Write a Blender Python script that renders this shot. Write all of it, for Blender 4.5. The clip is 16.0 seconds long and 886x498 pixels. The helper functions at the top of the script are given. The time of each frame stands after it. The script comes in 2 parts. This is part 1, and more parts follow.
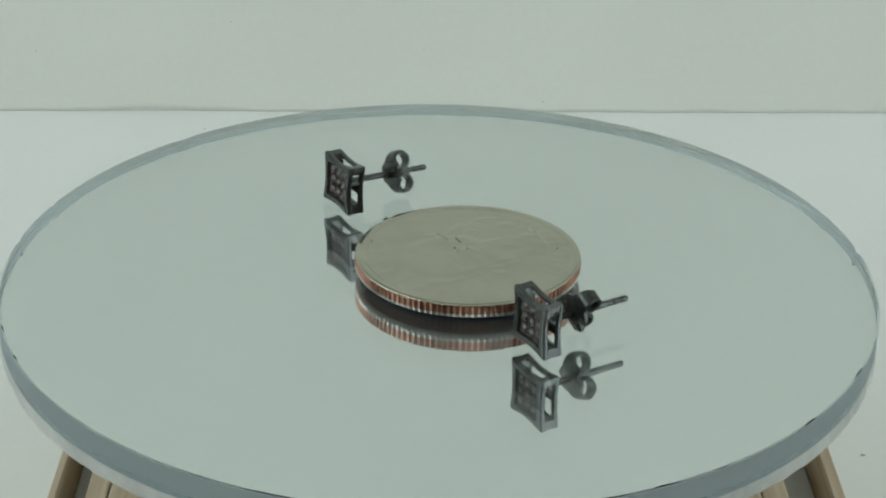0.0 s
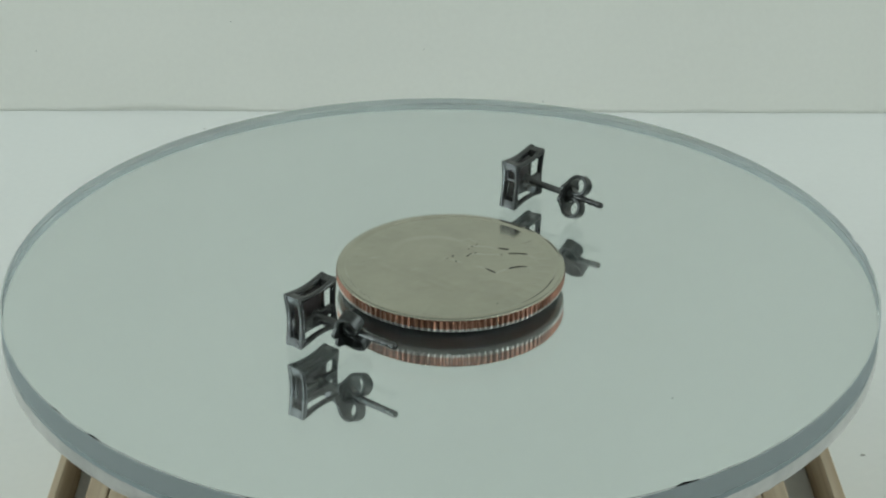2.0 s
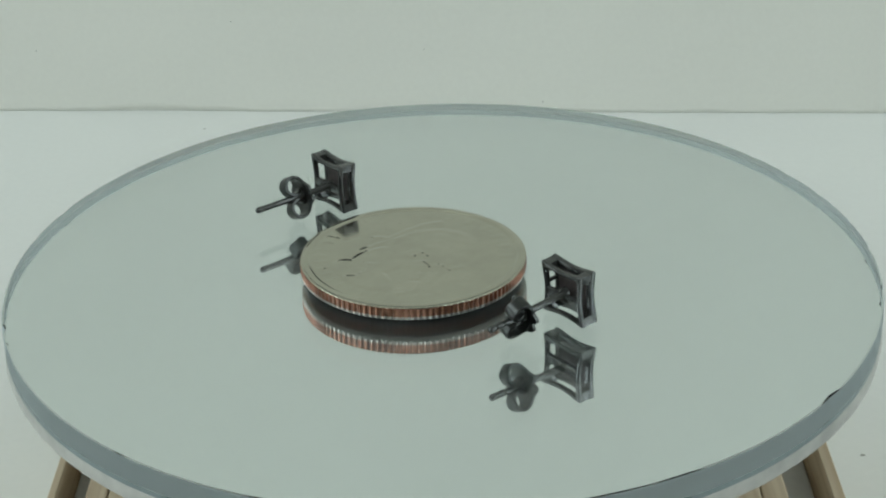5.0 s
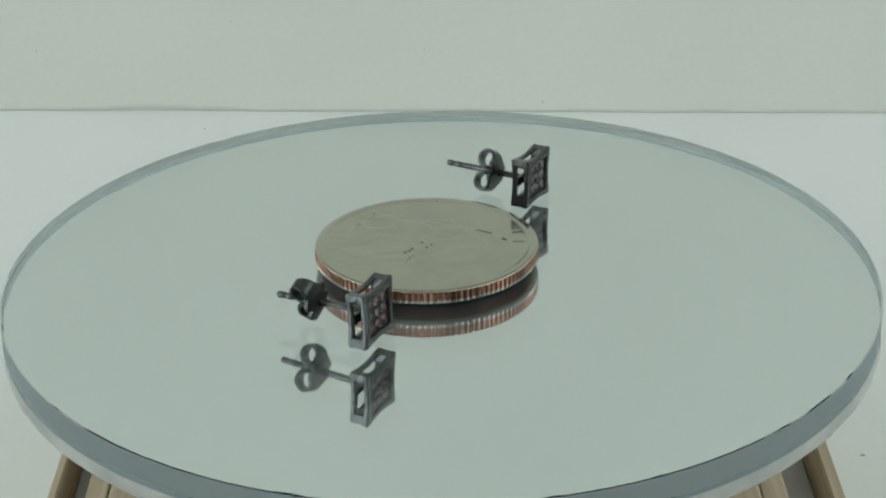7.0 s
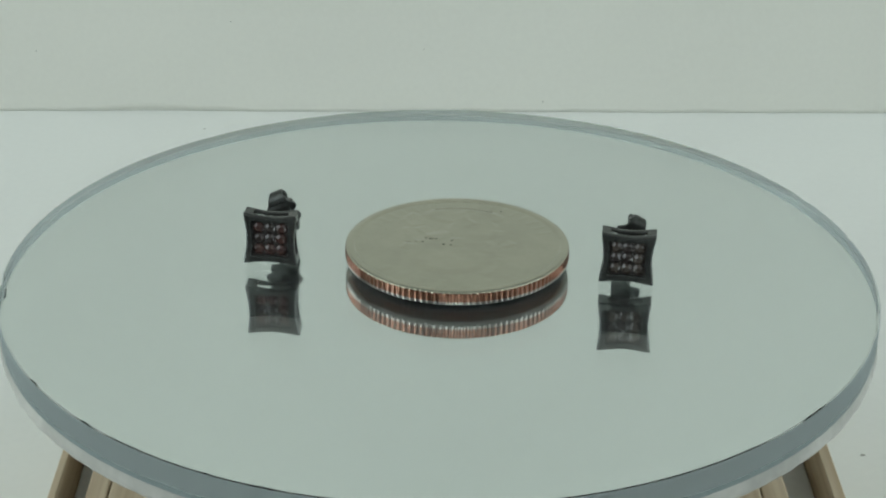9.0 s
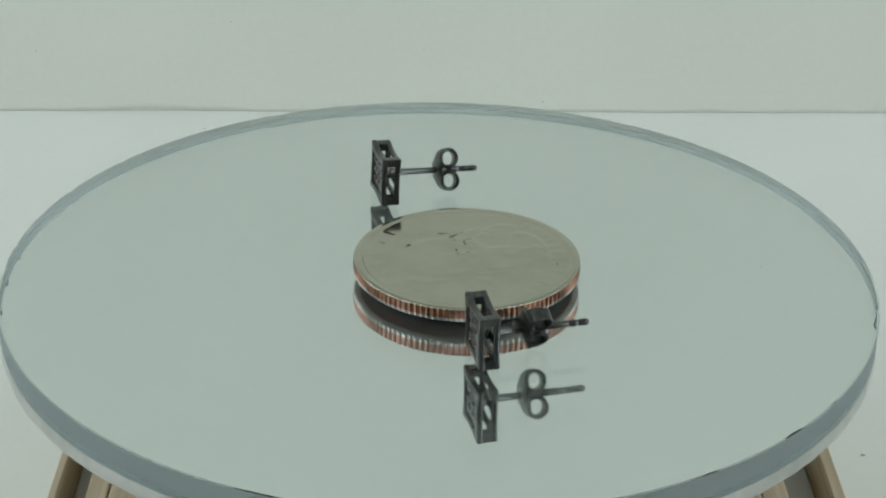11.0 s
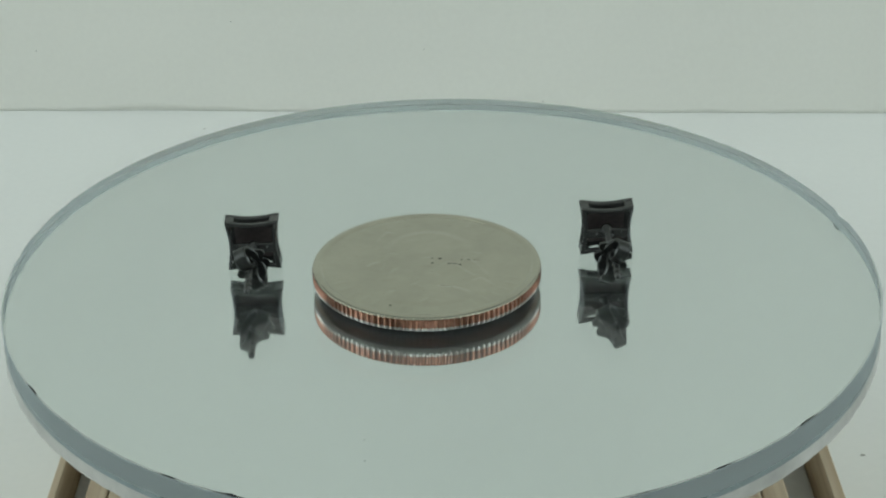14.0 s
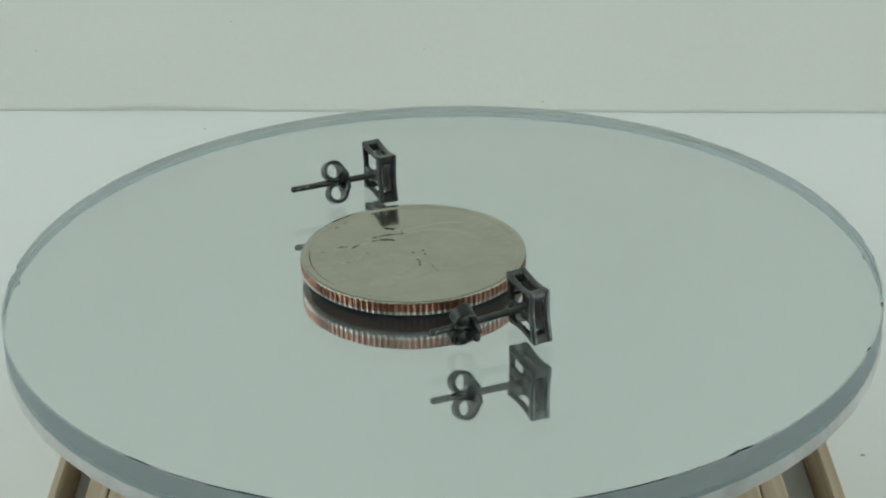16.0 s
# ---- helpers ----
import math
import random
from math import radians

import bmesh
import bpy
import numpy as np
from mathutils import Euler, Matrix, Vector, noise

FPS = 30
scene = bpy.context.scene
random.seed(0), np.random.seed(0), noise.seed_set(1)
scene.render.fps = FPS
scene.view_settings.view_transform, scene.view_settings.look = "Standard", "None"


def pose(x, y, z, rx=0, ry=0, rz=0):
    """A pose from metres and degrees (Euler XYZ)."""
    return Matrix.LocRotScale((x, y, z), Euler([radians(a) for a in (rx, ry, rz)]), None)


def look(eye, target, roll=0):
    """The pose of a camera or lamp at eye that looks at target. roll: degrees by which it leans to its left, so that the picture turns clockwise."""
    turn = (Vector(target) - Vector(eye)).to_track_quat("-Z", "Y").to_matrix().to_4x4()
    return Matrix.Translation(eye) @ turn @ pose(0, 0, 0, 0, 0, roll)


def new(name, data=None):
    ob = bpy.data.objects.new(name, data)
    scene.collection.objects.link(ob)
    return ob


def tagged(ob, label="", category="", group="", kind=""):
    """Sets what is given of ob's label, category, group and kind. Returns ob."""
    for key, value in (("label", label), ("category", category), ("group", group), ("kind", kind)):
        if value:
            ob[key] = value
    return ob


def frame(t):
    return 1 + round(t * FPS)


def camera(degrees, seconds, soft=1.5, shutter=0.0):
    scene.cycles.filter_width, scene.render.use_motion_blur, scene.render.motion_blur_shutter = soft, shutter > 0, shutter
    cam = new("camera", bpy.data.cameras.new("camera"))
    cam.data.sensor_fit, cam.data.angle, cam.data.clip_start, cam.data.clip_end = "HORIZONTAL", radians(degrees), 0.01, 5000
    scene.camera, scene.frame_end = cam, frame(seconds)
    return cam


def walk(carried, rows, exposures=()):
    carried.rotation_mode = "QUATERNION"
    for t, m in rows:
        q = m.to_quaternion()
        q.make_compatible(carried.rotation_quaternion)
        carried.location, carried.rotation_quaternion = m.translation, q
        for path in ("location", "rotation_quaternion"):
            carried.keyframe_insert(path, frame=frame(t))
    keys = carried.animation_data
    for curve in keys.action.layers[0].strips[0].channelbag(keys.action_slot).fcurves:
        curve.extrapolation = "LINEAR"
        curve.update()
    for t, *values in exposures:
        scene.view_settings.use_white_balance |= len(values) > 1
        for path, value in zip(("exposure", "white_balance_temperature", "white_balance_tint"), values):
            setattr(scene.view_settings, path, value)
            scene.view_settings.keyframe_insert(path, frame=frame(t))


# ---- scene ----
MM = 0.001
TOP = 60.0            # height of the mirror's upper face above the table, mm
SPIN = -34.2572       # degrees a second, clockwise from above
TILT = Matrix.Rotation(radians(0.032), 4, "X") @ Matrix.Rotation(radians(1.1145), 4, "Y")


def turned(t, local):
    """The pose at t seconds of a thing that rides on the turning mirror."""
    return Matrix.Translation((0, 0, TOP * MM)) @ Matrix.Rotation(radians(SPIN * t), 4, "Z") @ TILT @ local


# ---- camera ----
cam = camera(26.8124, 16.0, soft=2.1)
EYE = Matrix.Translation((0, -0.17860, 0.15060)) @ Matrix.Rotation(radians(-0.0886), 4, "Z") @ Matrix.Rotation(radians(63.6231), 4, "X") @ Matrix.Rotation(radians(-0.2675), 4, "Z")
walk(cam, [(0.0, EYE), (16.0, EYE)], exposures=[(0.0, -1.05, 5930, -0.8), (16.0, -1.05, 5930, -0.8)])

# ---- world and light ----
world = bpy.data.worlds.new("sky")
scene.world = world
world.use_nodes = True
wn = world.node_tree.nodes
sky = wn.new("ShaderNodeTexSky")
sky.sky_type, sky.sun_disc = "NISHITA", False
sky.sun_elevation, sky.sun_rotation = radians(40), radians(200)
world.node_tree.links.new(sky.outputs[0], wn["Background"].inputs[0])
wn["Background"].inputs[1].default_value = 0.08


def side_lamp(name, eye, target, wide, high, watts, colour):
    d = bpy.data.lights.new(name, "AREA")
    d.shape, d.size, d.size_y, d.energy, d.color = "RECTANGLE", wide, high, watts, colour
    ob = new(name, d)
    ob.matrix_world = look(eye, target)
    return ob


# two large soft lamps added left and right, out of view, as the main light
side_lamp("unseen_side_lamp", (-1.53, -0.70, 0.85), (0, -0.70, 0.85), 1.3, 1.3, 37, (1.0, 0.98, 0.95))
side_lamp("unseen_side_lamp", (1.53, -0.70, 0.85), (0, -0.70, 0.85), 1.3, 1.3, 32, (1.0, 0.98, 0.95))


# ---- materials ----
def material(name, colour, rough=0.5, metal=0.0, grain=0.0, size=1000.0, stain=0.0, stain_size=20.0, bump=0.0, depth=0.00002, coat=0.0, rough_var=0.0):
    """A surface with fine grain, large stains and a relief, sizes per metre."""
    m = bpy.data.materials.new(name)
    m.use_nodes = True
    n, l = m.node_tree.nodes, m.node_tree.links
    b = n["Principled BSDF"]
    b.inputs["Roughness"].default_value, b.inputs["Metallic"].default_value = rough, metal
    b.inputs["Coat Weight"].default_value = coat
    co = n.new("ShaderNodeTexCoord")
    fine, large = n.new("ShaderNodeTexNoise"), n.new("ShaderNodeTexNoise")
    for tex, s, d in ((fine, size, 4), (large, stain_size, 3)):
        tex.inputs["Scale"].default_value, tex.inputs["Detail"].default_value = s, d
        l.new(co.outputs["Object"], tex.inputs["Vector"])
    last = None
    for tex, amount in ((fine, grain), (large, stain)):
        ramp = n.new("ShaderNodeMapRange")
        ramp.inputs["From Min"].default_value, ramp.inputs["From Max"].default_value = 0.3, 0.7
        ramp.inputs["To Min"].default_value, ramp.inputs["To Max"].default_value = 1 - amount, 1 + amount
        l.new(tex.outputs["Fac"], ramp.inputs["Value"])
        mul = n.new("ShaderNodeVectorMath")
        mul.operation = "SCALE"
        if last is None:
            mul.inputs[0].default_value = colour
        else:
            l.new(last.outputs[0], mul.inputs[0])
        l.new(ramp.outputs[0], mul.inputs["Scale"])
        last = mul
    l.new(last.outputs[0], b.inputs["Base Color"])
    if rough_var:
        rr = n.new("ShaderNodeMapRange")
        rr.inputs["From Min"].default_value, rr.inputs["From Max"].default_value = 0.3, 0.7
        rr.inputs["To Min"].default_value, rr.inputs["To Max"].default_value = max(rough - rough_var, 0.02), rough + rough_var
        l.new(large.outputs["Fac"], rr.inputs["Value"])
        l.new(rr.outputs[0], b.inputs["Roughness"])
    if bump:
        bp = n.new("ShaderNodeBump")
        bp.inputs["Strength"].default_value, bp.inputs["Distance"].default_value = bump, depth
        l.new(fine.outputs["Fac"], bp.inputs["Height"])
        l.new(bp.outputs[0], b.inputs["Normal"])
    return m


def wood(name, colour):
    """Pale wood with long grain along y."""
    m = material(name, colour, 0.55, grain=0.0, size=400, stain=0.1, stain_size=60)
    n, l = m.node_tree.nodes, m.node_tree.links
    b = n["Principled BSDF"]
    co, mp, wv = n.new("ShaderNodeTexCoord"), n.new("ShaderNodeMapping"), n.new("ShaderNodeTexNoise")
    mp.inputs["Scale"].default_value = (900, 25, 900)
    wv.inputs["Scale"].default_value, wv.inputs["Detail"].default_value = 1.0, 5
    l.new(co.outputs["Object"], mp.inputs["Vector"])
    l.new(mp.outputs[0], wv.inputs["Vector"])
    mix = n.new("ShaderNodeMix")
    mix.data_type = "RGBA"
    mix.inputs[6].default_value = (colour[0] * 0.74, colour[1] * 0.68, colour[2] * 0.62, 1)
    mix.inputs[7].default_value = (*colour, 1)
    ramp = n.new("ShaderNodeMapRange")
    ramp.inputs["From Min"].default_value, ramp.inputs["From Max"].default_value = 0.3, 0.62
    l.new(wv.outputs["Fac"], ramp.inputs["Value"])
    l.new(ramp.outputs[0], mix.inputs[0])
    l.new(mix.outputs[2], b.inputs["Base Color"])
    bp = n.new("ShaderNodeBump")
    bp.inputs["Strength"].default_value, bp.inputs["Distance"].default_value = 0.4, 0.0001
    l.new(wv.outputs["Fac"], bp.inputs["Height"])
    l.new(bp.outputs[0], b.inputs["Normal"])
    return m


def clear(name, colour, rough, ior):
    m = bpy.data.materials.new(name)
    m.use_nodes = True
    b = m.node_tree.nodes["Principled BSDF"]
    b.inputs["Base Color"].default_value = (*colour, 1)
    b.inputs["Roughness"].default_value = rough
    b.inputs["IOR"].default_value = ior
    b.inputs["Transmission Weight"].default_value = 1.0
    return m


WALL = material("wall_paint", (0.722, 0.726, 0.668), 0.8, grain=0.012, size=900, stain=0.03, stain_size=7, bump=0.15, depth=0.0001)
TABLE = material("white_laminate", (0.77, 0.788, 0.765), 0.45, grain=0.01, size=700, stain=0.025, stain_size=14, bump=0.05, depth=0.00005)
ROOM = material("room_paint", (0.72, 0.72, 0.69), 0.85, grain=0.02, size=60, stain=0.05, stain_size=2)
FLOOR = material("floor_vinyl", (0.22, 0.20, 0.18), 0.6, grain=0.1, size=40, stain=0.1, stain_size=3)
GLASS = clear("mirror_glass", (0.957, 0.982, 0.984), 0.0, 1.47)
EDGE_GLASS = clear("ground_edge_glass", (0.61, 0.70, 0.71), 0.9, 1.5)
EDGE_GLASS.node_tree.nodes["Principled BSDF"].inputs["Transmission Weight"].default_value = 0.72
SILVER = material("mirror_silver", (0.93, 0.95, 0.94), 0.015, 0.955)
GROUND_EDGE = material("ground_glass_edge", (0.185, 0.23, 0.233), 0.38, grain=0.08, size=2500, stain=0.12, stain_size=60, bump=0.3, depth=0.00003)
LIP = material("pale_backing_rim", (0.40, 0.40, 0.375), 0.3, grain=0.06, size=900, stain=0.22, stain_size=110, bump=0.2, depth=0.00004, coat=0.3)
BASE_WHITE = material("white_plastic", (0.7, 0.71, 0.7), 0.4, grain=0.02, size=900)
NICKEL = material("worn_nickel", (0.495, 0.483, 0.40), 0.10, 1.0, grain=0.02, size=1400, stain=0.06, stain_size=240, bump=0.03, depth=0.00001, rough_var=0.05)
EDGE_NICKEL = material("dull_nickel_edge", (0.29, 0.28, 0.25), 0.28, 1.0, grain=0.15, size=1800, stain=0.2, stain_size=350, bump=0.15, depth=0.00002)
COPPER = material("copper_core", (0.19, 0.092, 0.06), 0.32, 1.0, grain=0.25, size=1800, stain=0.3, stain_size=350, bump=0.2, depth=0.00002)
# even dark grey instead of nickel, its tone set for the band mirrored below the coin
UNDERSIDE_GREY = material("dark_grey_underside", (0.15, 0.18, 0.18), 0.6, 0.0, grain=0.2, size=1500)
# for the added wall behind the camera; dark so that metal facing it reflects dark
UNSEEN_DARK = material("unseen_dark_wall", (0.25, 0.25, 0.235), 0.85, grain=0.02, size=60, stain=0.05, stain_size=2)
GUN = material("blackened_metal", (0.076, 0.079, 0.076), 0.16, 0.65, grain=0.2, size=2200, stain=0.25, stain_size=500, bump=0.2, depth=0.00002, rough_var=0.08)
PLATE = material("dark_setting", (0.058, 0.05, 0.047), 0.45, 0.3, grain=0.2, size=2500)
STONE = material("dark_red_stone", (0.05, 0.025, 0.022), 0.26, 0.0, grain=0.3, size=900)
STONE_BROWN = material("dark_brown_stone", (0.056, 0.045, 0.038), 0.24, 0.0, grain=0.3, size=900)
STONE_BLACK = material("black_stone", (0.034, 0.027, 0.026), 0.26, 0.0, grain=0.2, size=900)
WOOD = wood("pale_wood", (0.64, 0.54, 0.385))
GREY = material("grey_board", (0.62, 0.64, 0.64), 0.6, grain=0.05, size=500, stain=0.06, stain_size=40)
CLUTCH = material("dark_clutch_metal", (0.056, 0.06, 0.057), 0.28, 0.75, grain=0.2, size=2000, stain=0.2, stain_size=500, bump=0.2, depth=0.00002)
GRIME = material("grime", (0.012, 0.012, 0.010), 0.8, grain=0.2, size=900)
PALE_DUST = material("pale_dust", (0.30, 0.32, 0.31), 0.9, grain=0.2, size=900)
SPECK = material("dust", (0.30, 0.30, 0.27), 0.9, grain=0.2, size=900)


# ---- mesh helpers, in millimetres ----
def part(name, bm, mat, parent=None, label="", smooth=False, angle=None):
    me = bpy.data.meshes.new(name)
    bmesh.ops.recalc_face_normals(bm, faces=bm.faces)
    bmesh.ops.scale(bm, vec=(MM, MM, MM), verts=bm.verts)
    if smooth:
        for f in bm.faces:
            f.smooth = True
        if angle:
            for e in bm.edges:
                if len(e.link_faces) == 2 and e.calc_face_angle(0) > radians(angle):
                    e.smooth = False
    bm.to_mesh(me)
    bm.free()
    for m in (mat if isinstance(mat, (list, tuple)) else [mat]):
        me.materials.append(m)
    ob = new(name, me)
    if parent:
        ob.parent = parent
    if label:
        ob["label"] = label
    return ob


def box(bm, x0, x1, y0, y1, z0, z1, bevel=0.0):
    made = bmesh.ops.create_cube(bm, size=1.0)["verts"]
    for v in made:
        v.co = Vector((x0 + (v.co.x + 0.5) * (x1 - x0), y0 + (v.co.y + 0.5) * (y1 - y0), z0 + (v.co.z + 0.5) * (z1 - z0)))
    if bevel:
        es = {e for v in made for e in v.link_edges}
        bmesh.ops.bevel(bm, geom=list(es), offset=bevel, segments=2, affect="EDGES", profile=0.5)
    return bm


def lathe(bm, profile, n=128, wobble=0.0, seed=0.0):
    """Turns a profile of (radius, height) round z; radius 0 closes an end."""
    rings = []
    for r, z in profile:
        if r == 0:
            rings.append([bm.verts.new((0, 0, z))])
        else:
            ring = []
            for i in range(n):
                a = 2 * math.pi * i / n
                w = wobble * noise.noise((40 * math.cos(a), 40 * math.sin(a), seed + z)) if wobble else 0
                ring.append(bm.verts.new(((r + w) * math.cos(a), (r + w) * math.sin(a), z)))
            rings.append(ring)
    faces = []
    for a, b in zip(rings, rings[1:]):
        band = []
        for i in range(n):
            j = (i + 1) % n
            if len(a) == 1:
                band.append(bm.faces.new((a[0], b[i], b[j])))
            elif len(b) == 1:
                band.append(bm.faces.new((a[i], a[j], b[0])))
            else:
                band.append(bm.faces.new((a[i], a[j], b[j], b[i])))
        faces.append(band)
    return faces


def sweep(bm, section, closed=False):
    """Joins rings of points, the copies of one closed section, into a skin."""
    rings = [[bm.verts.new(q) for q in ring] for ring in section]
    n = len(rings[0])
    pairs = list(zip(rings, rings[1:])) + ([(rings[-1], rings[0])] if closed else [])
    for a, b in pairs:
        for i in range(n):
            bm.faces.new((a[i], a[(i + 1) % n], b[(i + 1) % n], b[i]))
    if not closed:
        bm.faces.new(rings[0][::-1])
        bm.faces.new(rings[-1])


# ---- the room ----
def slab(name, x0, x1, y0, y1, z0, z1, mat):
    bm = bmesh.new()
    box(bm, x0, x1, y0, y1, z0, z1)
    return tagged(part(name, bm, mat), kind="structure")


WALL_Y = 190.8
tagged(slab("floor", -1700, 1700, -2400, 300, -800, -750, FLOOR), "dark plain vinyl floor of the room", "floor")
tagged(slab("ceiling", -1700, 1700, -2400, 300, 1700, 1750, ROOM), "plain off-white painted ceiling", "ceiling")
# out of view, added to darken what the coin edge and studs reflect
tagged(slab("wall_south", -1700, 1700, -2400, -2350, -750, 1700, UNSEEN_DARK), "added unseen wall, kept dark for the reflections", "wall")


# unseen side walls, added to close the room, each open behind its added lamp
def side_wall(name, x0, x1):
    bm = bmesh.new()
    box(bm, x0, x1, -2350, -1350, -750, 1700)
    box(bm, x0, x1, -50, 300, -750, 1700)
    box(bm, x0, x1, -1350, -50, -750, 200)
    box(bm, x0, x1, -1350, -50, 1500, 1700)
    return tagged(part(name, bm, ROOM), "added unseen off-white wall with an opening behind the lamp", "wall", kind="structure")


side_wall("wall_west", -1600, -1550)
side_wall("wall_east", 1550, 1600)


def back_wall():
    """The pale wall behind the table; its lower edge is a little uneven and stands just clear of the table."""
    bm = bmesh.new()
    xs = [-1550] + [-240 + 4 * i for i in range(121)] + [1550]
    rows = []
    for x in xs:
        y = WALL_Y - 0.0216 * max(min(x, 240), -240)
        k = 0.5 + 1.1 * max(0.0, noise.noise((x * 0.025, 3.1, 0)) - 0.12) + 0.18 * noise.noise((x * 0.15, 7.7, 0))
        k = max(k, 0.3)
        rows.append([bm.verts.new(q) for q in ((x, y + 0.9 * k, 0.02), (x, y + 0.62 * k, 0.5 * k), (x, y + 0.2 * k, 1.2 * k), (x, y, 2.0 * k), (x, y, 60), (x, y, 300), (x, y, 1700), (x, 300, 1700), (x, 300, 0.02))])
    for a, b in zip(rows, rows[1:]):
        for i in range(9):
            j = (i + 1) % 9
            bm.faces.new((a[i], b[i], b[j], a[j]))
    bm.faces.new(rows[0][::-1])
    bm.faces.new(rows[-1])
    return tagged(part("wall_north", bm, WALL), "plain pale grey-green painted wall behind the table", "wall", kind="structure")


back_wall()


def table():
    ob = tagged(new("table"), "white laminate table against the pale wall", "table")
    bm = bmesh.new()
    box(bm, -900, 900, -620, 290, -30, 0, 1.5)
    part("tabletop", bm, TABLE, ob)
    for x in (-840, 840):
        for y in (-560, 150):
            bm = bmesh.new()
            box(bm, x - 25, x + 25, y - 25, y + 25, -750, -30, 2)
            part("leg", bm, TABLE, ob)
    return ob


table()


# ---- the wooden stand and the turntable base ----
def stand():
    ob = tagged(new("wooden_stand"), "low pale wooden slatted stand on the white table", "stand")
    bm = bmesh.new()
    box(bm, -42.65, 43.1, -58, 60, 0, 29.5, 0.3)
    part("base_board", bm, GREY, ob, "grey board under the slats")
    for x0, x1 in ((-43.6, -42.75), (43.2, 44.5)):
        bm = bmesh.new()
        box(bm, x0, x1, -58, 60, 0, 35, 0.12)
        part("side_rail", bm, WOOD, ob, "thin pale wooden rail")
    edges = (-39.65, -37.1, -29.0, -21.5, -14, -6.5, 1, 8.5, 16, 23.5, 29.5, 35.5, 38.5)
    for x0, x1 in zip(edges, edges[1:]):
        bm = bmesh.new()
        box(bm, x0 + 0.08, x1 - 0.08, -58, 60, 29.5, 34.6 + random.uniform(-0.1, 0.1), 0.25)
        part("slat", bm, WOOD, ob)
    return ob


stand()


def turntable_base():
    ob = tagged(new("turntable_base"), "small round white plastic turntable base under the mirror", "turntable")
    bm = bmesh.new()
    lathe(bm, [(0, 34.8), (24, 34.8), (25, 36), (25, 50), (24, 51), (0, 51)], 64)
    part("housing", bm, BASE_WHITE, ob, smooth=True, angle=35)
    bm = bmesh.new()
    lathe(bm, [(0, 51), (5, 51), (5, 55.1), (0, 55.1)], 32)
    part("spindle", bm, BASE_WHITE, ob, smooth=True, angle=35)
    return ob


turntable_base()

# ---- the round mirror ----
RAD = 46.53
THICK = 2.45


def mirror():
    ob = tagged(new("round_mirror"), "round thick glass mirror disc with a ground grey edge, turning", "mirror")
    cx, cy = -0.135, 0.045
    bm = bmesh.new()
    bands = lathe(bm, [(0, 0), (RAD - 0.22, 0), (RAD - 0.08, -0.05), (RAD, -0.16), (RAD, -1.2), (RAD, -THICK), (RAD - 0.02, -THICK), (0, -THICK)], 360, wobble=0.05)
    for i in (2, 3, 4, 5):
        for f in bands[i]:
            f.material_index = 1
    # small chips along the upper edge
    for v in bm.verts:
        r = math.hypot(v.co.x, v.co.y)
        if v.co.z > -0.3 and r > RAD - 0.4:
            a = math.atan2(v.co.y, v.co.x)
            n = noise.noise((14 * math.cos(a), 14 * math.sin(a), 4.2)) + 0.6 * noise.noise((60 * math.cos(a), 60 * math.sin(a), 1.1))
            chip = 0.4 * min(max(n - 0.38, 0.0), 0.6)
            v.co.x, v.co.y = v.co.x * (1 - chip / r), v.co.y * (1 - chip / r)
            if v.co.z < -0.02:
                v.co.z -= chip * 0.8
    bmesh.ops.translate(bm, vec=(cx, cy, 0), verts=bm.verts)
    part("glass_plate", bm, (GLASS, EDGE_GLASS), ob, "clear greenish glass with a ground edge", smooth=True, angle=8)
    bm = bmesh.new()
    lathe(bm, [(0, -THICK - 0.02), (RAD - 0.08, -THICK - 0.02), (RAD - 0.08, -THICK - 0.08), (0, -THICK - 0.08)], 180)
    bmesh.ops.translate(bm, vec=(cx, cy, 0), verts=bm.verts)
    part("silvering", bm, SILVER, ob, "silvered mirror back", smooth=True, angle=8)
    bm = bmesh.new()
    lathe(bm, [(0, -THICK - 0.1), (RAD - 0.06, -THICK - 0.1), (RAD - 0.06, -THICK - 0.02), (RAD - 0.01, -THICK - 0.02), (RAD, -THICK - 0.05), (RAD, -3.05), (0, -3.05)], 360, wobble=0.04, seed=3)
    bmesh.ops.translate(bm, vec=(cx, cy, 0), verts=bm.verts)
    part("grey_backing", bm, GROUND_EDGE, ob, "grey backing layer", smooth=True, angle=8)
    bm = bmesh.new()
    lathe(bm, [(0, -3.06), (RAD - 0.05, -3.06), (RAD + 0.02, -3.12), (RAD + 0.1, -3.7), (RAD + 0.12, -4.2), (RAD + 0.02, -4.6), (RAD - 0.3, -4.8), (0, -4.8)], 360, wobble=0.1, seed=5)
    bmesh.ops.translate(bm, vec=(cx, cy, 0), verts=bm.verts)
    part("backing_rim", bm, LIP, ob, "pale translucent backing rim", smooth=True, angle=8)
    bm = bmesh.new()
    for i in range(26):
        a, r = random.uniform(0, 6.28), RAD * 0.96 * math.sqrt(random.random())
        size = random.uniform(0.02, 0.055)
        if math.hypot(r * math.cos(a) - 2.9, r * math.sin(a)) < 13:
            continue
        made = bmesh.ops.create_icosphere(bm, subdivisions=1, radius=size)["verts"]
        for v in made:
            v.co = Vector((r * math.cos(a) + v.co.x * random.uniform(0.8, 2.0), r * math.sin(a) + v.co.y, 0.005 + v.co.z * 0.15))
    for dx, dy, size in ((33.0, 10.6, 0.12),):
        made = bmesh.ops.create_icosphere(bm, subdivisions=2, radius=size)["verts"]
        for v in made:
            v.co = Vector((dx + v.co.x * 1.3, dy + v.co.y, 0.01 + v.co.z * 0.3))
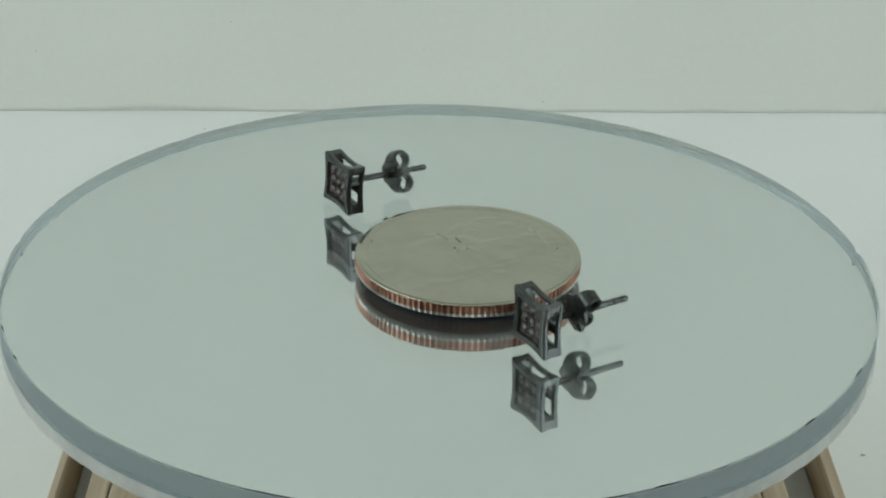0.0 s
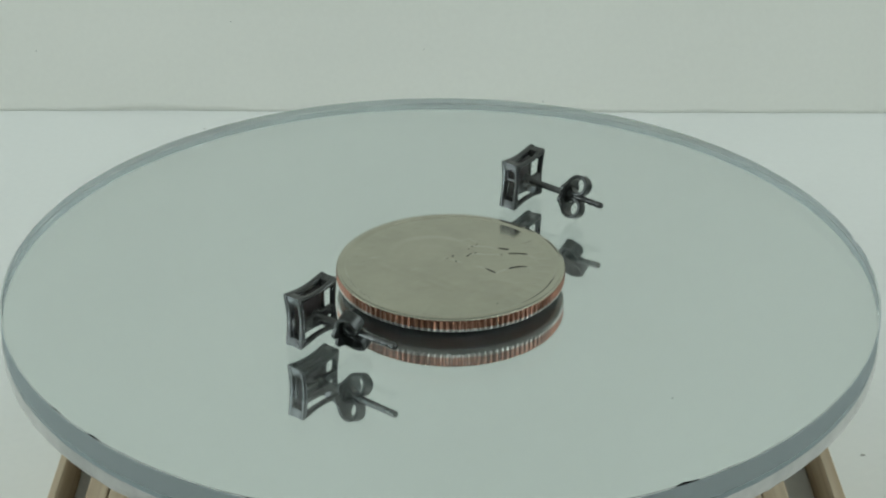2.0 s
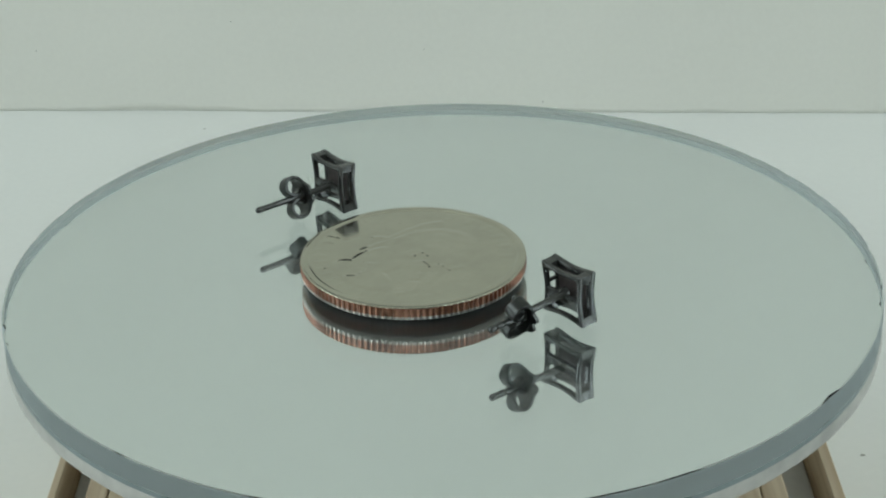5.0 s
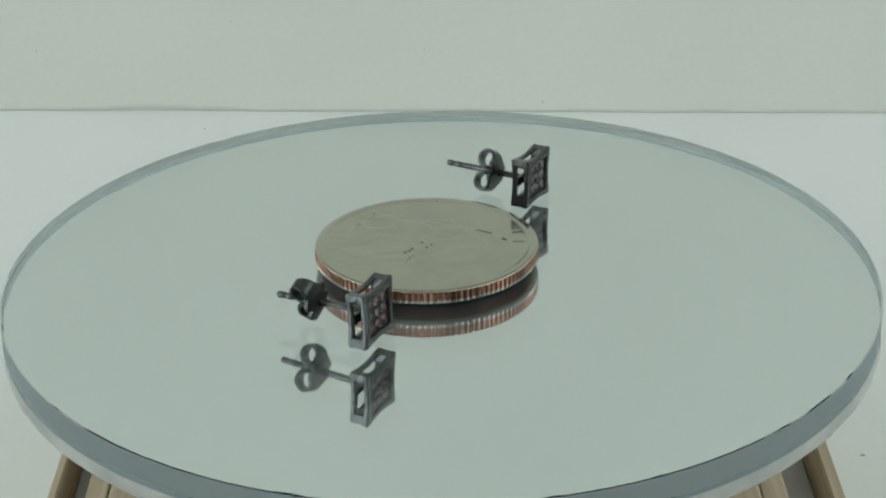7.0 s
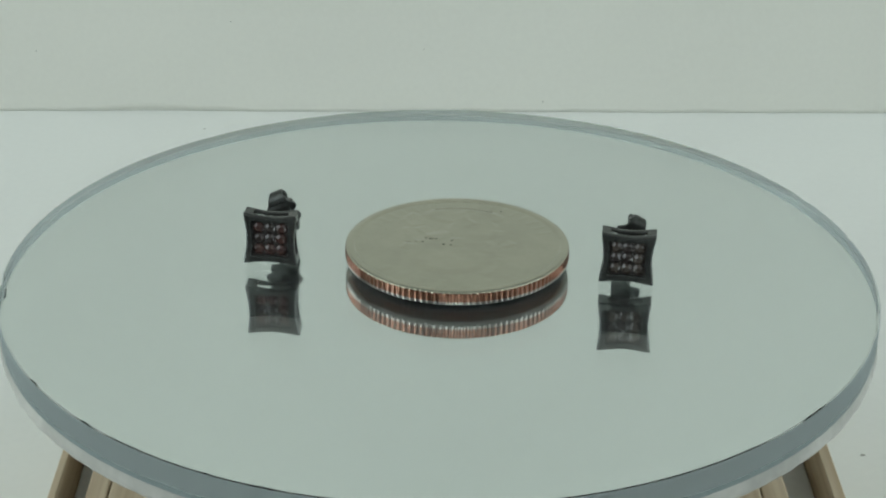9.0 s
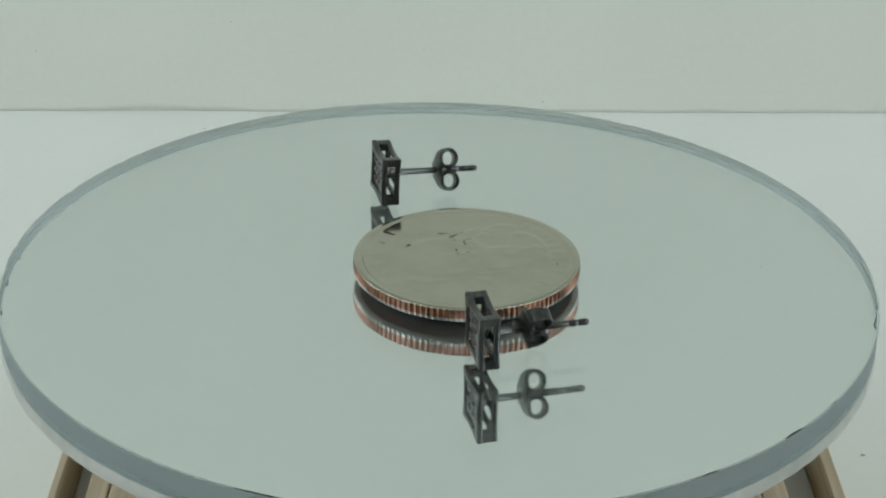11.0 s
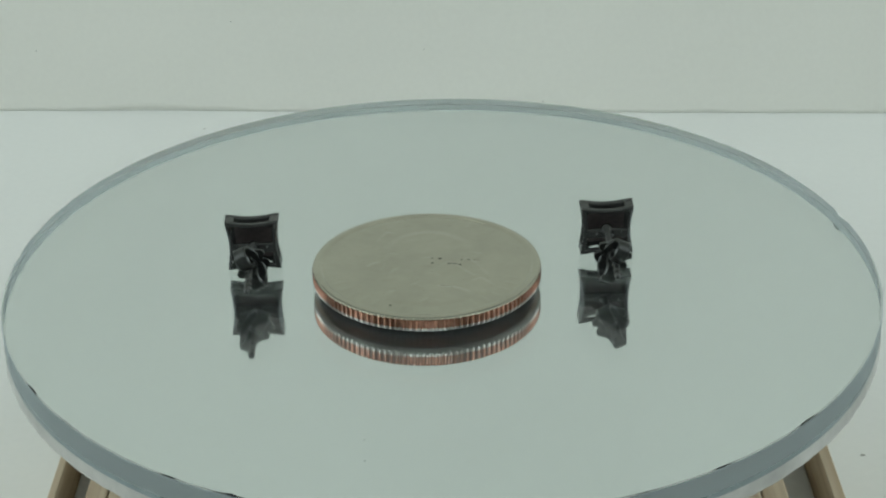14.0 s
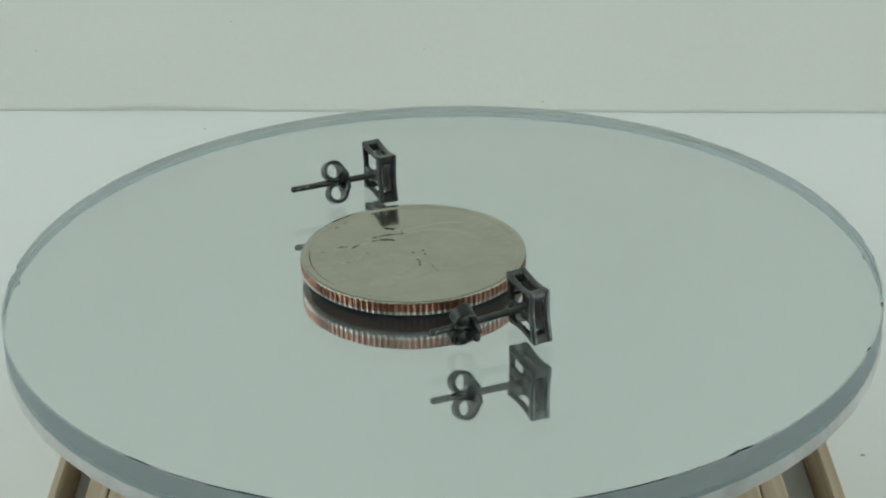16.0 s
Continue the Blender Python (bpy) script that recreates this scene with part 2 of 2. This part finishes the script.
    tagged(part("dust", bm, PALE_DUST, ob, "fine pale dust on the glass"), kind="stuff")
    return ob


MIRROR = mirror()


# ---- the coin ----
COIN_AT = (2.917, -0.009)
COIN_R, COIN_T = 12.13, 1.75


def smooth_step(a, b, x):
    t = min(max((x - a) / (b - a), 0.0), 1.0)
    return t * t * (3 - 2 * t)


# folds of the worn portrait (hair, brow, cheek, jaw, neck), each with the side to which it drops
FOLDS = [(-1, ((-4.4, -3.5), (-4.6, -1.4), (-4.35, 0.3), (-4.1, 2.0))), (-1, ((-6.1, -0.7), (-5.6, -0.1), (-4.8, 0.3), (-5.05, 3.3), (-5.0, 5.4), (-4.3, 7.2))),
         (-1, ((-0.4, -8.6), (0.3, -7.8), (-0.2, -6.0), (-1.2, -5.0))), (1, ((2.3, -0.2), (3.2, -1.05), (4.85, -3.0))), (1, ((4.4, 0.6), (5.1, -0.35), (6.2, -2.8))),
         (1, ((5.6, -3.6), (6.6, -5.0), (6.35, -6.1), (5.9, -6.8))), (1, ((5.65, 1.9), (5.4, 1.0))), (1, ((0.45, 0.9), (0.5, -0.7)))]


def fold(x, y):
    """Height, 0 to 1, of the nearest fold: a gentle rise that ends in a steep drop."""
    best = 0.0
    for side, line in FOLDS:
        for (x0, y0), (x1, y1) in zip(line, line[1:]):
            dx, dy = x1 - x0, y1 - y0
            ln = math.hypot(dx, dy)
            nx, ny = dy / ln, -dx / ln
            if nx * side < 0:
                nx, ny = -nx, -ny
            along = ((x - x0) * dx + (y - y0) * dy) / ln
            off = (x - x0) * nx + (y - y0) * ny
            if not -1.4 < off < 0.5:
                continue
            over = max(0.0, -along, along - ln)
            if over < 0.7:
                rise = 1 + off / 1.4 if off < 0 else 1 - off / 0.5
                best = max(best, rise * math.exp(-(over / 0.25) ** 2))
    return best


def relief(x, y):
    """Height of the worn face over its field: raised rim, a plain rounded bust, and short bars in place of the lettering."""
    r = math.hypot(x, y)
    h = 0.16 * smooth_step(11.02, 11.3, r) - 0.00035 * (r * r)
    d = [math.hypot((x - 0.2) / 4.9, (y - 2.2) / 5.5), math.hypot((x + 1.2) / 2.9, (y + 3.4) / 4.2), math.hypot((x - 0.2) / 4.6, (y + 7.0) / 2.2)]
    body = max(1 - smooth_step(0.80, 1.05, q) for q in d)
    h += 0.11 * body
    h += 0.03 * body * noise.noise((x * 0.7, y * 0.7, 2.0)) + 0.006 * noise.noise((x * 0.35, y * 0.35, 9.0))
    h += 0.074 * fold(x, y) * (1 + 0.35 * noise.noise((x * 1.3, y * 1.3, 5.0)))
    if 9.0 < r < 10.9:
        a = math.degrees(math.atan2(y, x)) % 360
        band = smooth_step(9.05, 9.3, r) * (1 - smooth_step(10.55, 10.8, r))
        for start, stop, step in ((40, 140, 14), (200, 340, 8.5)):
            if start <= a <= stop:
                k = ((a - start) % step) / step
                h += 0.022 * band * (1 - smooth_step(0.1, 0.22, abs(k - 0.5)))
    return h


def coin():
    ob = tagged(new("coin"), "worn silver-coloured coin with a reeded copper edge lying flat", "coin")
    n = 476
    radii = [0.1 + 0.1 * i for i in range(89)] + [9.0 + 0.075 * i for i in range(34)] + [11.6, 11.72, 11.84]
    bm = bmesh.new()
    top = COIN_T - 0.14
    centre = bm.verts.new((0, 0, top + relief(0, 0)))
    previous = None
    for r in radii:
        drop = 0.07 * smooth_step(11.6, 11.9, r)
        ring = []
        for i in range(n):
            a = 2 * math.pi * i / n
            x, y = r * math.cos(a), r * math.sin(a)
            ring.append(bm.verts.new((x, y, top + relief(x, y) + 0.04 - drop)))
        for i in range(n):
            j = (i + 1) % n
            if previous is None:
                bm.faces.new((centre, ring[i], ring[j]))
            else:
                bm.faces.new((previous[i], previous[j], ring[j], ring[i]))
        previous = ring
    part("obverse", bm, NICKEL, ob, "worn silvery face with a raised rim", smooth=True)

    def edge(name, steps, mat, label):
        bm = bmesh.new()
        rings = []
        for z, out, deep in steps:
            ring = []
            for i in range(n):
                a = 2 * math.pi * i / n
                ridge = (0.0, 0.85, 1.0, 0.15)[i % 4]
                r = out - deep * (1 - ridge)
                ring.append(bm.verts.new((r * math.cos(a), r * math.sin(a), z)))
            rings.append(ring)
        for a, b in zip(rings, rings[1:]):
            for i in range(n):
                j = (i + 1) % n
                bm.faces.new((a[i], a[j], b[j], b[i]))
        part(name, bm, mat, ob, label)

    edge("upper_cladding", [(1.66, 11.84, 0.0), (1.65, 12.0, 0.02), (1.60, COIN_R - 0.02, 0.05), (1.55, COIN_R, 0.07)], NICKEL, "thin silvery layer")
    edge("copper_core", [(1.55, COIN_R, 0.08), (1.3, COIN_R + 0.02, 0.13), (0.56, COIN_R + 0.01, 0.14)], COPPER, "reeded reddish copper edge")
    edge("lower_cladding", [(0.56, COIN_R + 0.01, 0.14), (0.28, COIN_R, 0.15), (0.12, 11.9, 0.05), (0.0, 11.5, 0.0)], EDGE_NICKEL, "silvery layer")
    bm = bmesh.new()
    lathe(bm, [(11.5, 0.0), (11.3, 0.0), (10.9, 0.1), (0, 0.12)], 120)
    part("reverse", bm, UNDERSIDE_GREY, ob, "underside of the coin", smooth=True)
    # dirt packed into the worn relief
    bm = bmesh.new()
    for x, y, rx, ry in ((0.58, -0.25, 0.17, 0.13), (0.55, 0.88, 0.15, 0.11), (1.42, 0.82, 0.2, 0.13), (2.4, -0.42, 0.2, 0.1), (2.72, -0.38, 0.14, 0.08), (3.0, -0.42, 0.18, 0.1), (3.5, -0.62, 0.2, 0.11),
                         (3.75, 0.48, 0.14, 0.07), (4.45, 0.5, 0.2, 0.06), (5.0, 0.56, 0.2, 0.05), (5.45, 0.6, 0.15, 0.05), (-3.71, -9.0, 0.13, 0.1)):
        made = bmesh.ops.create_icosphere(bm, subdivisions=1, radius=1.0)["verts"]
        z = top + relief(x, y) + 0.04
        for v in made:
            w = 1 + 0.5 * noise.noise((v.co.x + 9 * x, v.co.y + 7 * y, 0))
            v.co = Vector((x + v.co.x * rx * w, y + v.co.y * ry * w, z + v.co.z * 0.03))
    tagged(part("dirt", bm, GRIME, ob, "dark dirt in the worn relief"), kind="stuff")
    return ob


COIN = coin()


# ---- the ear studs ----
W, H, D = 5.95, 5.95, 2.24     # width, height and depth of the square setting


def concave(w, h, sag, n=8, round_off=0.16):
    """Outline of a square with hollow sides and slightly rounded corners, as (x, z) about the middle."""
    pts = []
    corners = [(-w / 2, -h / 2), (w / 2, -h / 2), (w / 2, h / 2), (-w / 2, h / 2)]
    for k in range(4):
        (x0, z0), (x1, z1) = corners[k], corners[(k + 1) % 4]
        nx, nz = -(z1 - z0), x1 - x0
        ln = math.hypot(nx, nz)
        for i in range(n):
            u = i / n
            s = sag * math.sin(math.pi * u)
            x, z = x0 + (x1 - x0) * u + nx / ln * s, z0 + (z1 - z0) * u + nz / ln * s
            if i == 0:
                x, z = x * (1 - round_off / 5), z * (1 - round_off / 5)
            pts.append((x, z))
    return pts


def ring_frame(w, h, sag, inner, y0, y1):
    """A flat frame between y0 and y1, hollow-sided outside and squarer inside, with softened outer edges."""
    bm = bmesh.new()
    out, ins = concave(w, h, sag), concave(inner, inner, sag * 0.35)
    ins_soft = concave(inner + 0.2, inner + 0.2, sag * 0.4)
    b = 0.22
    rings = []
    for k in range(4):
        g = math.pi / 2 * k / 3
        c = 2 * b * (1 - math.sin(g))
        rings.append((concave(w - c, h - c, sag), y0 + b * (1 - math.cos(g))))
    rings += [(p, y0 + y1 - y) for p, y in reversed(rings)]
    rings += [(ins_soft, y1), (ins, y1 - 0.1), (ins, y0 + 0.1), (ins_soft, y0)]
    made = [[bm.verts.new((x, y, z + H / 2)) for x, z in pts] for pts, y in rings]
    n = len(out)
    for a, c in zip(made, made[1:] + made[:1]):
        for i in range(n):
            bm.faces.new((a[i], a[(i + 1) % n], c[(i + 1) % n], c[i]))
    return bm


def gem(bm, x, y, z, s):
    """A small square-cut stone with a flat table, facing -y."""
    rings = []
    for r, dy in ((0.5, 0.0), (0.48, -0.1), (0.26, -0.26)):
        ring = []
        for i in range(8):
            a = math.pi / 8 + math.pi / 4 * i
            ring.append(bm.verts.new((x + s * 1.06 * r * math.cos(a), y + dy * s, z + s * 1.06 * r * math.sin(a))))
        rings.append(ring)
    for a, b in zip(rings, rings[1:]):
        for i in range(8):
            bm.faces.new((a[i], a[(i + 1) % 8], b[(i + 1) % 8], b[i]))
    bm.faces.new(rings[-1])
    bm.faces.new(rings[0][::-1])
    lean = Euler((random.uniform(-0.07, 0.07), 0, random.uniform(-0.1, 0.1))).to_matrix()
    bmesh.ops.rotate(bm, cent=(x, y, z), matrix=lean, verts=[v for ring in rings for v in ring])


def stud(label, clutch_at, clutch_roll, divided, pin_z, stone_mat, stone_label):
    """A square stud standing on its edge: front at y = 0, pin towards +y, base at z = 0."""
    ob = tagged(new("ear_stud"), label, "earring", group="pair of ear studs")
    part("front_bezel", ring_frame(W, H, 0.40, 4.05, 0.0, 0.72), GUN, ob, smooth=True, angle=40)
    part("back_frame", ring_frame(W - 0.05, H - 0.05, 0.42, 4.6, D - 0.64, D), GUN, ob, smooth=True, angle=40)
    outline = concave(W - 0.1, H - 0.1, 0.40)
    for k in range(4):
        c = 8 * k
        x, z = outline[c]
        ring = [outline[(c + i) % 32] for i in (-1, 0, 1)]
        before, after = Vector(outline[(c - 2) % 32]), Vector(outline[(c + 2) % 32])
        ring.insert(0, Vector(ring[0]).lerp(before, 0.4))
        ring.append(Vector(ring[-1]).lerp(after, 0.4))
        ring.append((x * 0.66, z * 0.66))
        bm = bmesh.new()
        lo = [bm.verts.new((px, 0.5, pz + H / 2)) for px, pz in ring]
        hi = [bm.verts.new((px, D - 0.45, pz + H / 2)) for px, pz in ring]
        for i in range(6):
            bm.faces.new((lo[i], lo[(i + 1) % 6], hi[(i + 1) % 6], hi[i]))
        bm.faces.new(lo[::-1])
        bm.faces.new(hi)
        part("corner_post", bm, GUN, ob)
    # a short bar that divides one side slot
    for sx in (1,) if divided else ():
        bm = bmesh.new()
        x = sx * (W / 2 - 0.66)
        box(bm, x - 0.2, x + 0.2, 0.5, D - 0.45, H / 2 + 0.45, H / 2 + 0.8, 0.08)
        part("side_bar", bm, GUN, ob)
    bm = bmesh.new()
    box(bm, -2.1, 2.1, 0.44, 0.7, H / 2 - 2.1, H / 2 + 2.1, 0.05)
    plate = part("stone_plate", bm, PLATE, ob, "dark plate that holds the stones")
    for i in range(3):
        for j in range(3):
            bm = bmesh.new()
            gem(bm, (i - 1) * 1.22, 0.45, H / 2 + (j - 1) * 1.22, 1.22)
            dark = (i, j) in ((1, 2), (0, 1), (1, 1))
            part("stone", bm, STONE_BLACK if dark else stone_mat, plate, "black stone" if dark else stone_label)
    for i in range(4):
        for j in range(4):
            bm = bmesh.new()
            bmesh.ops.create_icosphere(bm, subdivisions=1, radius=0.11, matrix=Matrix.Translation(((i - 1.5) * 1.22, 0.33, H / 2 + (j - 1.5) * 1.22)))
            part("prong", bm, GUN, plate, smooth=True)
    # beam across the open back with the pin soldered on
    bm = bmesh.new()
    box(bm, -2.45, 2.45, D - 0.52, D - 0.08, 2.15, 3.15, 0.12)
    part("cross_beam", bm, GUN, ob)
    for px, pz, r in ((0.4, 2.9, 0.26), (-0.5, 2.45, 0.24), (1.1, 2.7, 0.18), (-1.5, 2.8, 0.16)):
        bm = bmesh.new()
        bmesh.ops.create_icosphere(bm, subdivisions=2, radius=r, matrix=Matrix.Translation((px, D - 0.12, pz)))
        part("solder_bead", bm, GUN, ob, smooth=True)
    end = D + 9.78
    bm = bmesh.new()
    profile = [(0, D - 0.7), (0.62, D - 0.7), (0.6, D - 0.2), (0.38, D + 0.05), (0.36, D + 6.4), (0.36, end - 2.35), (0.29, end - 2.2), (0.29, end - 2.0), (0.36, end - 1.85),
               (0.36, end - 1.35), (0.3, end - 1.2), (0.3, end - 1.0), (0.36, end - 0.85), (0.36, end - 0.3), (0.27, end - 0.08), (0.12, end), (0, end)]
    lathe(bm, profile, 20)
    bmesh.ops.rotate(bm, cent=(0, 0, 0), matrix=Matrix.Rotation(radians(-90), 3, "X"), verts=bm.verts)
    bmesh.ops.translate(bm, vec=(0, 0, pin_z), verts=bm.verts)
    part("pin", bm, GUN, ob, "straight pin with two notches", smooth=True, angle=50)
    # the butterfly clutch: a plate whose two ends curl back into loops
    clutch = clutch_back(clutch_roll)
    clutch.parent = ob
    clutch.location = (0, (D + clutch_at) * MM, pin_z * MM)
    return ob


def clutch_back(roll):
    """A plate across the pin whose two ends curl back into loops; a collar guides the pin."""
    thick, loop_r = 0.40, 1.0
    turn = Matrix.Rotation(radians(roll), 3, "Y")

    def rolled(bm):
        bmesh.ops.rotate(bm, cent=(0, 0, 0), matrix=turn, verts=bm.verts)
        return bm

    bm = bmesh.new()
    rings = []
    for i in range(37):
        z = -1.44 + 0.08 * i
        half = 1.45 + 0.45 * smooth_step(0.0, 0.5, abs(z)) - 0.75 * smooth_step(0.75, 1.44, abs(z))
        across = [half * (k / 5 - 1) for k in range(11)]
        bend = [-0.3 + 0.2 * smooth_step(0.7, 1.44, abs(z)) + 0.04 * x * x for x in across]
        rings.append([(x, y + 0.17, z) for x, y in zip(across, bend)] + [(x, y - 0.17, z) for x, y in zip(across[::-1], bend[::-1])])
    sweep(bm, rings)
    plate = part("butterfly_clutch", rolled(bm), CLUTCH, None, "curled butterfly clutch", smooth=True, angle=40)
    for sign in (1, -1):
        bm = bmesh.new()
        rings = []
        pts = [(-0.28, 0.15 * sign), (-0.24, 0.55 * sign), (-0.12, 0.95 * sign)]
        for i in range(20):
            a = math.radians(176 - 17.2 * i)
            pts.append((loop_r + loop_r * math.cos(a), sign * (1.30 + loop_r * math.sin(a))))
        for i, (y, z) in enumerate(pts):
            q0, q1 = pts[max(i - 1, 0)], pts[min(i + 1, len(pts) - 1)]
            dy, dz = q1[0] - q0[0], q1[1] - q0[1]
            ln = math.hypot(dy, dz)
            ny, nz = -dz / ln * thick / 2, dy / ln * thick / 2
            u = i / (len(pts) - 1)
            half = 1.25 - 0.55 * smooth_step(0.08, 0.36, u) - 0.2 * smooth_step(0.88, 1.0, u)
            half *= 1 + 0.07 * math.sin(8 * math.pi * u) * smooth_step(0.1, 0.3, u)
            e = 0.1
            rings.append([(-half + e, y + ny, z + nz), (half - e, y + ny, z + nz), (half, y + ny * 0.5, z + nz * 0.5), (half, y - ny * 0.5, z - nz * 0.5),
                          (half - e, y - ny, z - nz), (-half + e, y - ny, z - nz), (-half, y - ny * 0.5, z - nz * 0.5), (-half, y + ny * 0.5, z + nz * 0.5)])
        sweep(bm, rings)
        part("loop", rolled(bm), CLUTCH, plate, smooth=True, angle=40)
    bm = bmesh.new()
    made = bmesh.ops.create_cone(bm, cap_ends=True, segments=20, radius1=0.75, radius2=0.5, depth=0.7)["verts"]
    bmesh.ops.rotate(bm, cent=(0, 0, 0), matrix=Matrix.Rotation(radians(-90), 3, "X"), verts=made)
    bmesh.ops.translate(bm, vec=(0, 0.42, 0), verts=made)
    part("collar", bm, CLUTCH, plate, smooth=True, angle=40)
    return plate


STUD_FAR = stud("blackened square ear stud with dark red stones, clutch midway", 5.3, -25, True, 2.95, STONE, "dark red stone")
STUD_NEAR = stud("blackened square ear stud with dark brown stones, clutch pushed close", 3.5, 25, False, 2.62, STONE_BROWN, "dark brown stone")


def stud_pose(x, y, z, heading, lean, roll):
    return Matrix.Translation((x * MM, y * MM, z * MM)) @ Matrix.Rotation(radians(heading), 4, "Z") @ Matrix.Rotation(radians(lean), 4, "X") @ Matrix.Rotation(radians(roll), 4, "Y")


FAR_POSE = stud_pose(-12.06, 13.78, 0.34, -58.37, -2.51, 0.70)
NEAR_POSE = stud_pose(8.52, -18.12, 0.08, -59.31, 0.29, 1.21)


# ---- specks on the wall and the table ----
def specks():
    bm = bmesh.new()
    for x, z, r in ((22.0, 2.6, 0.16), (-85.3, 13.8, 0.14), (-43.8, 20.4, 0.12), (-3.3, 14.3, 0.12)):
        bmesh.ops.create_icosphere(bm, subdivisions=1, radius=r, matrix=Matrix.Translation((x, WALL_Y - 0.0216 * x, z)))
    for x, y, r in ((62.7, 55.3, 0.28), (-49.4, 182.6, 0.2)):
        made = bmesh.ops.create_icosphere(bm, subdivisions=1, radius=r, matrix=Matrix.Translation((x, y, 0)))["verts"]
        for v in made:
            v.co.z *= 0.3
            v.co.x = x + (v.co.x - x) * 1.6
    return tagged(part("dust_specks", bm, SPECK), "a few tiny dark dust specks on table and wall", "dust", kind="stuff")


specks()


# ---- what moves ----
def motions():
    times = [0.1 * i for i in range(161)]
    for thing, local in ((MIRROR, Matrix()), (COIN, pose(COIN_AT[0] * MM, COIN_AT[1] * MM, 0.02 * MM, 0, 0, 119.9)), (STUD_FAR, FAR_POSE), (STUD_NEAR, NEAR_POSE)):
        walk(thing, [(t, turned(t, local)) for t in times])


motions()
